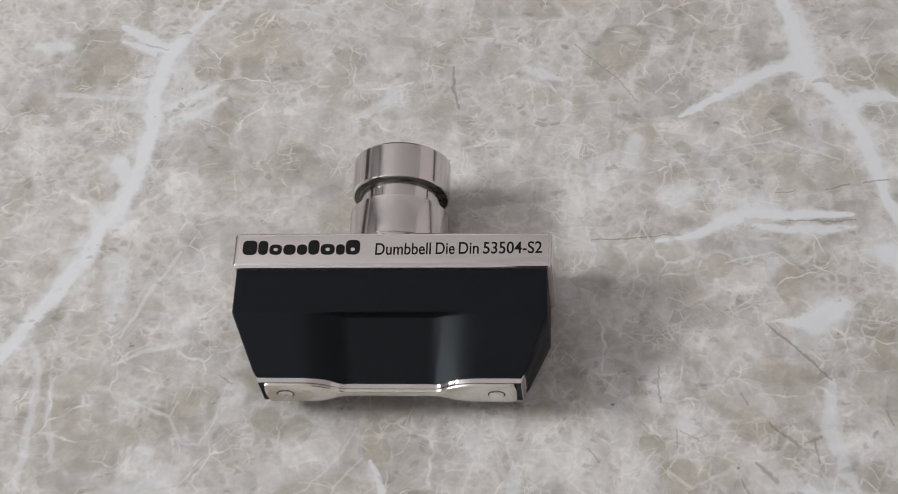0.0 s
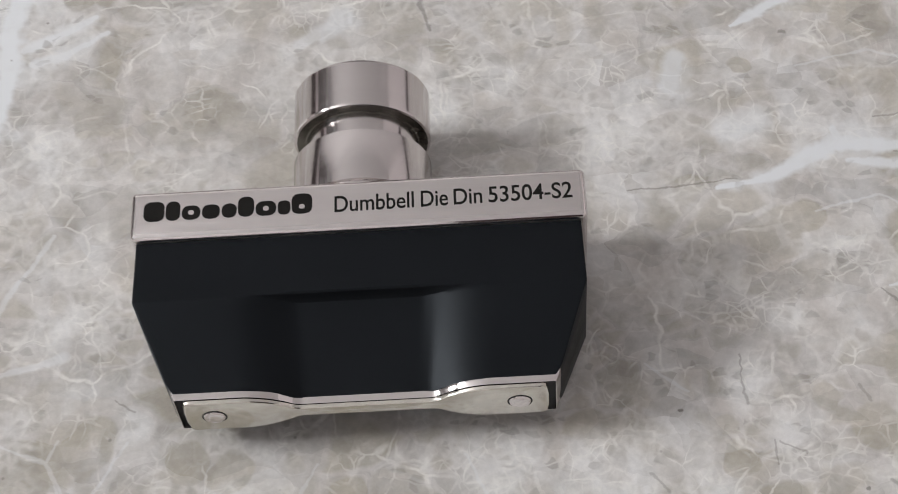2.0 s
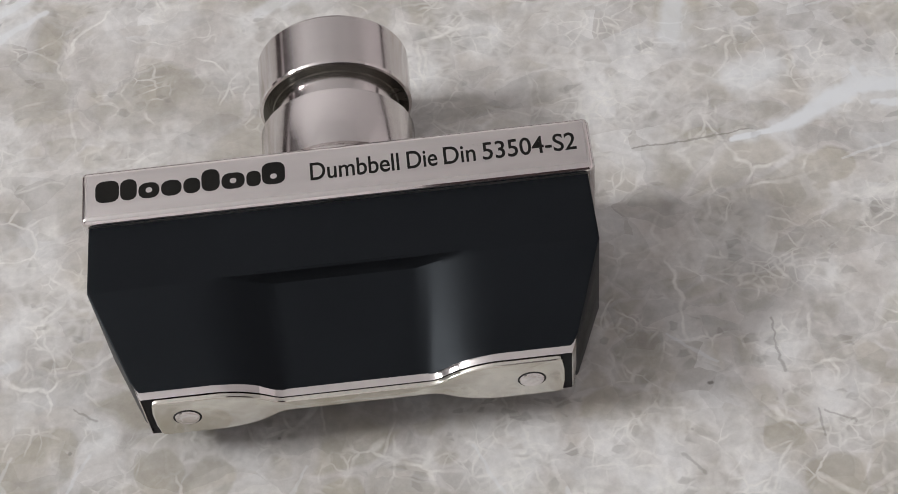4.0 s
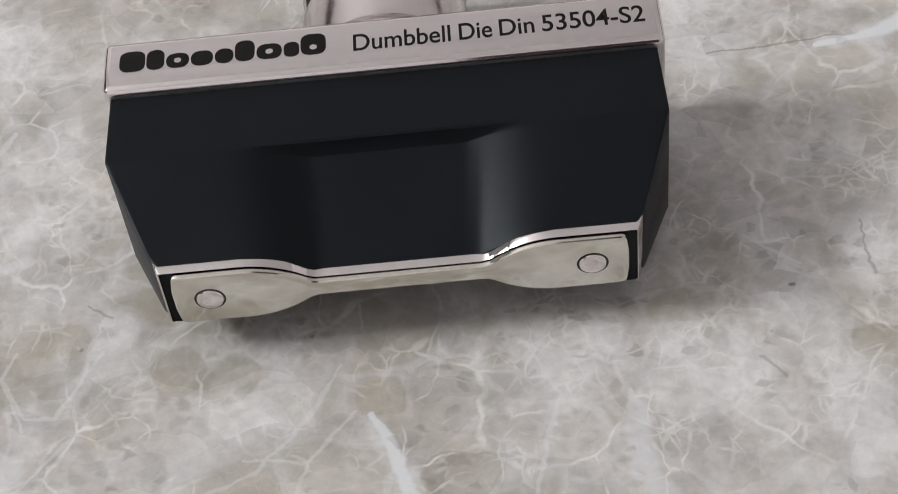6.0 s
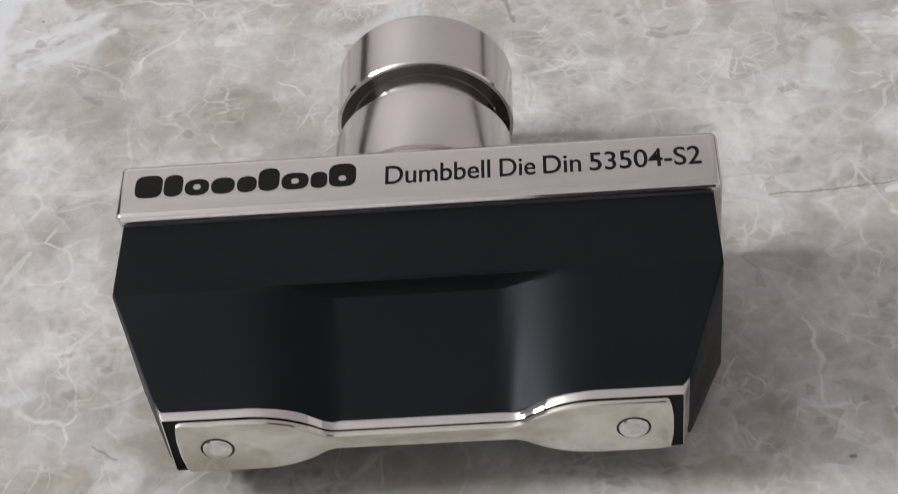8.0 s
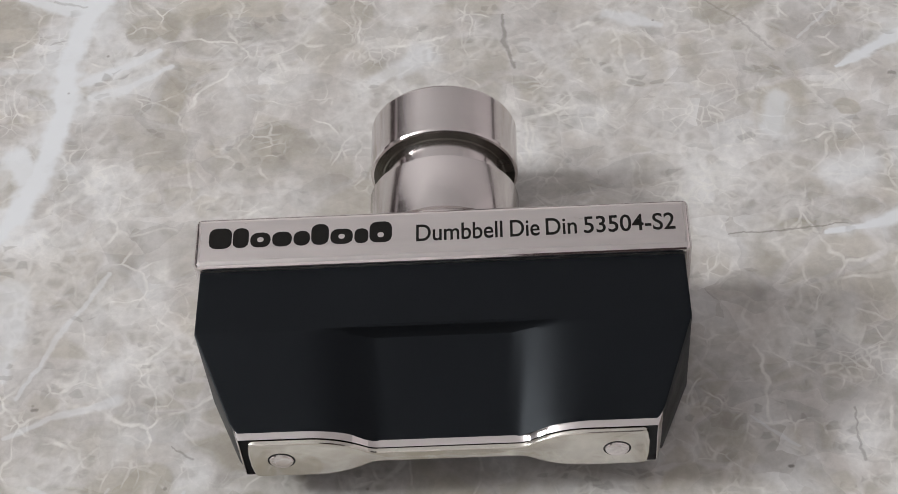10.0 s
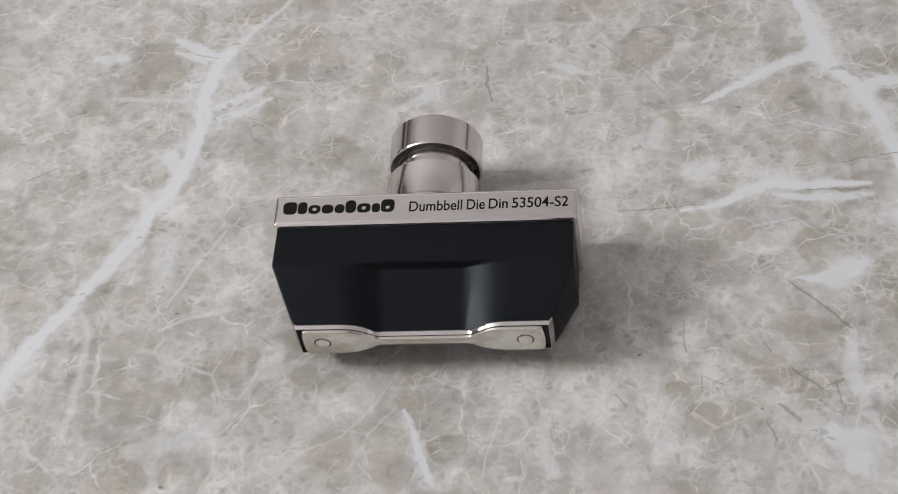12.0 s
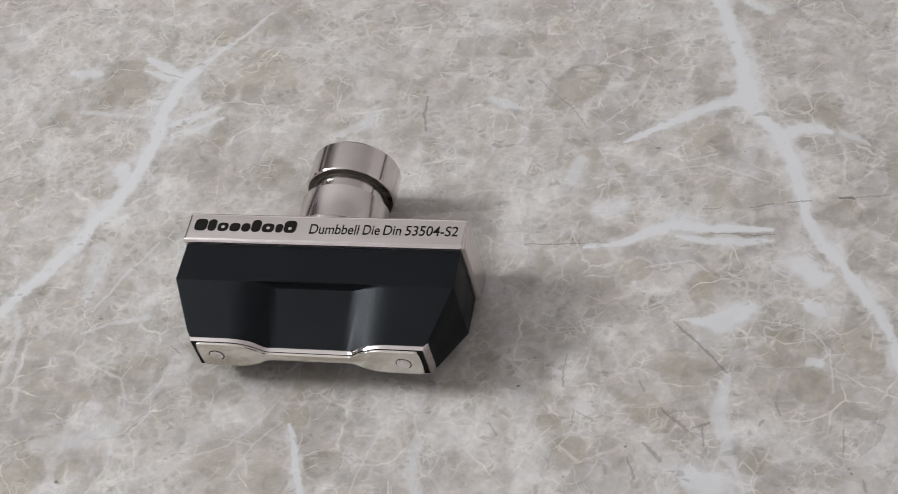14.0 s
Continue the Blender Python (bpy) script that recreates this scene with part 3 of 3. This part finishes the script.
def shoulder(x, hollow):
    """As blend, for the body: a tight hollow, an even slope, and a wide rounding."""
    a, even, full = abs(x) - 12.2, 5.0, 12.5
    steep = 1 / (even + (full - even) / 2 - hollow / 2)
    if a <= 0:
        return 0.0
    if a < hollow:
        return steep * a * a / (2 * hollow)
    if a < even:
        return steep * (a - hollow / 2)
    if a < full:
        return 1 - steep * (full - a) ** 2 / (2 * (full - even))
    return 1.0


def outline(half, high, waist, corner=0.25, hollow=4.0, bow=0.0, steps=120, rise=blend):
    """A closed dumbbell outline in x and z."""
    top = [(-half, high * 0.35), (-half + bow, high - corner), (-half + bow + corner * 0.3, high - corner * 0.3), (-half + bow + corner, high)]
    for n in range(steps + 1):
        x = (half - bow - corner * 2) * (2 * n / steps - 1)
        top.append((x, waist + (high - waist) * rise(x, hollow)))
    top += [(-x, z) for x, z in reversed(top[:4])]
    return top + [(x, -z) for x, z in reversed(top)]


def loft(bm, stations, first=True, last=True):
    """Skins over (y, outline) stations."""
    rings = [[bm.verts.new((x, y, z)) for x, z in loop] for y, loop in stations]
    for a, b in zip(rings, rings[1:]):
        for n in range(len(a)):
            bm.faces.new((a[n - 1], a[n], b[n], b[n - 1]))
    if first:
        bm.faces.new(rings[0])
    if last:
        bm.faces.new(rings[-1])
    return bm


# black body: a block behind, tapering to the blade, with a hollow across its waist
RX, RY, RZ = 45.16, 19.17, 12.21
body_stations = [
    (1.1, outline(37.5, 6.65, 2.4, 0.2, 1.2, rise=shoulder)),
    (3.3, outline(39.0, 7.3, 3.2, 0.2, 1.0, rise=shoulder)),
    (RY - 0.9, outline(RX - 0.35, RZ - 0.3, 8.9, 0.25, 0.7, rise=shoulder)),
    (RY - 0.35, outline(RX - 0.1, RZ - 0.1, 9.15, 0.25, 0.7, rise=shoulder)),
    (RY, outline(RX, RZ, 9.9, 0.25, 0.7, rise=shoulder)),
    (RY + 0.3, outline(RX, RZ, RZ - 0.3, 0.25, 0.7, rise=shoulder)),
    (RY + 0.7, outline(RX, RZ + 0.02, RZ + 0.02)),
    (RY + 1.2, outline(RX, RZ + 0.04, RZ + 0.04)),
    (32.6, outline(44.9, RZ + 0.3, RZ + 0.3)),
]
body = loft(bmesh.new(), body_stations)
for v in body.verts:
    v.co.x -= 0.4 * min(1.0, v.co.y / RY)
part("body", finish(body), BLACK, die, "matt black tapered block with hollowed waist", 24)

# steel mounting plate with rounded edges
PLATE_X, PLATE_Y0, PLATE_Y1 = 45.9, 32.5, 43.9
bm = bmesh.new()
box(bm, -PLATE_X - 0.6, PLATE_X, PLATE_Y0, PLATE_Y1, -AXIS, AXIS)
rounded = bmesh.ops.bevel(bm, geom=bm.edges[:], offset=1.25, segments=7, profile=0.5, affect="EDGES")["faces"]
for face in rounded:
    face.material_index = 1
plate = part("mounting_plate", finish(bm), STEEL, die, "satin steel plate with polished rounded edges", 40)
plate.data.materials.append(POLISHED)


def bmesh_moved(bm, x, z):
    for v in bm.verts:
        v.co.x, v.co.z = v.co.x + x, v.co.z + z
    return bm


# shank: two collars and a groove, turned in one piece
def lathe(profile, steps=96):
    bm = bmesh.new()
    loops = [(y, [(r * math.cos(2 * math.pi * n / steps), r * math.sin(2 * math.pi * n / steps)) for n in range(steps)]) for y, r in profile]
    return loft(bm, loops)


R = 14.6
shank = [(43.0, R - 0.6), (43.9, R - 0.6), (44.1, R), (55.9, R), (56.15, R - 0.08), (56.3, R - 0.3), (56.3, R - 2.4), (56.5, R - 2.6), (62.0, R - 2.6), (62.2, R - 2.4), (62.2, R - 0.6),
         (62.35, R - 0.2), (62.75, R), (73.2, R), (73.7, R - 0.25), (73.9, R - 0.7), (73.9, R - 3)]
shank_part = part("shank", finish(bmesh_moved(lathe(shank), -0.25, 0.22)), TURNED, die, "turned bright steel shank, its groove shoulder painted dark for shade", 20)
# the groove shoulder's shade is put into its colour
shank_part.data.materials.append(SHOULDER_SHADE)
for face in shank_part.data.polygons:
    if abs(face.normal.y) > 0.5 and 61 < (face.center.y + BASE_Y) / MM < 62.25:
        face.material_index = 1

# blade: a thin steel band round the dumbbell, ground to an edge
bm = bmesh.new()
loft(bm, [(3.8, outline(38.85, 6.5, 2.3)), (3.2, outline(38.7, 6.6, 2.4)), (0.95, outline(38.0, 6.7, 2.46)), (0.0, outline(37.55, 6.3, 2.05)), (0.05, outline(37.45, 6.2, 1.95)), (5.0, outline(37.3, 6.05, 1.8))], False, False)
blade = part("blade", finish(bm), POLISHED, die, "polished steel cutting edge", 24)
# a near-black sheet carries the shade of the gap
part("gap", finish(loft(bmesh.new(), [(4.2, outline(37.4, 6.15, 1.9)), (4.9, outline(37.4, 6.15, 1.9))])), GAP_SHADE, die, "near-black sheet painted as the shade inside the blade")

# ejector: the dumbbell pad inside the blade, with two pins
bm = bmesh.new()
loft(bm, [(4.5, outline(36.1, 5.85, 1.7, 0.8, 4.0, 0.35)), (-0.35, outline(36.1, 5.85, 1.7, 0.8, 4.0, 0.35)), (-0.6, outline(36.03, 5.78, 1.63, 0.8, 4.0, 0.35)), (-0.75, outline(35.85, 5.6, 1.45, 0.8, 4.0, 0.35)), (-0.8, outline(35.6, 5.35, 1.2, 0.8, 4.0, 0.35))])
ejector = part("ejector", finish(bm), EJECT, die, "nickel-bright dumbbell ejector pad", 24)
for side in (-1, 1):
    # near-black ring, coloured as the shade of a groove round the pin
    ring = bmesh.new()
    prof = [(-0.5, 2.5), (-0.84, 2.5), (-0.84, 2.22), (-0.5, 2.22)]
    loft(ring, [(y, [(r * math.cos(math.pi * n / 24) + side * 30.28, r * math.sin(math.pi * n / 24)) for n in range(48)]) for y, r in prof], False, False)
    part("pin_groove_shade", finish(ring), GAP_SHADE, ejector)
    pin = bmesh.new()
    prof = [(1, 2.2), (-0.9, 2.2), (-1.1, 2.08), (-1.2, 1.8), (-1.23, 1.0)]
    loft(pin, [(y, [(r * math.cos(math.pi * n / 24) + side * 30.28, r * math.sin(math.pi * n / 24)) for n in range(48)]) for y, r in prof])
    part("pin", finish(pin), POLISHED, ejector, "round steel pin head")


# lettering on the plate
def letters(text, x0, x1, y0, cap, z, slant=0.0):
    curve = bpy.data.curves.new("lettering", "FONT")
    curve.body = text
    curve.size = 1
    curve.offset = 0.012
    ob = bpy.data.objects.new("lettering_curve", curve)
    scene.collection.objects.link(ob)
    mesh = bpy.data.meshes.new_from_object(ob.evaluated_get(bpy.context.evaluated_depsgraph_get()))
    bpy.data.objects.remove(ob)
    bm = bmesh.new()
    bm.from_mesh(mesh)
    xs = [v.co.x for v in bm.verts]
    lo, hi = min(xs), max(xs)
    tall = max(v.co.y for v in bm.verts)
    for v in bm.verts:
        v.co = Vector((x0 + (v.co.x - lo) / (hi - lo) * (x1 - x0), y0 + v.co.y / tall * cap + slant * (v.co.x - lo) / (hi - lo), z))
    return bm


for word, a, z in (("Dumbbell", 0.0, 0.335), ("Die", 0.364, 0.478), ("Din", 0.502, 0.622), ("53504-S2", 0.648, 1.0)):
    part("lettering", finish(letters(word, -4.9 + 48 * a, -4.9 + 48 * z, 36.45 + 0.45 * a, 3.75, AXIS + 0.02, 0.45 * (z - a))), ETCH, plate, "black etched word")


def pill(bm, x0, x1, y0, y1, r, z):
    """A flat block with rounded corners."""
    pts = []
    for cx, cy, a0 in ((x1 - r, y1 - r, 0), (x0 + r, y1 - r, 90), (x0 + r, y0 + r, 180), (x1 - r, y0 + r, 270)):
        pts += [(cx + r * math.cos(radians(a0 + a)), cy + r * math.sin(radians(a0 + a))) for a in (0, 30, 60, 90)]
    bm.faces.new([bm.verts.new((x, y, z)) for x, y in pts])


# the maker's mark: a row of heavy rounded blocks, three of them pierced
for x0, x1, tall, pierced in ((0, 4.3, 4.7, 0), (4.5, 7.5, 4.6, 0), (7.8, 11.6, 3.4, 1), (11.9, 15.6, 3.4, 0), (15.9, 19.0, 3.4, 0),
                              (19.2, 22.5, 4.8, 0), (22.8, 27.0, 3.5, 1), (27.3, 29.9, 3.4, 0), (30.1, 34.3, 4.8, 1)):
    bm = bmesh.new()
    pill(bm, x0 - 43.7, x1 - 43.7, 36.5, 36.5 + tall, min(1.4, (x1 - x0) / 2 - 0.2), AXIS + 0.02)
    block = part("mark_block", finish(bm), ETCH, plate)
    if pierced:
        bm = bmesh.new()
        cx = (x0 + x1) / 2 - 43.7
        pill(bm, cx - 0.6, cx + 0.6, 37.7, 38.8, 0.5, AXIS + 0.03)
        part("mark_hole", finish(bm), STEEL, block)
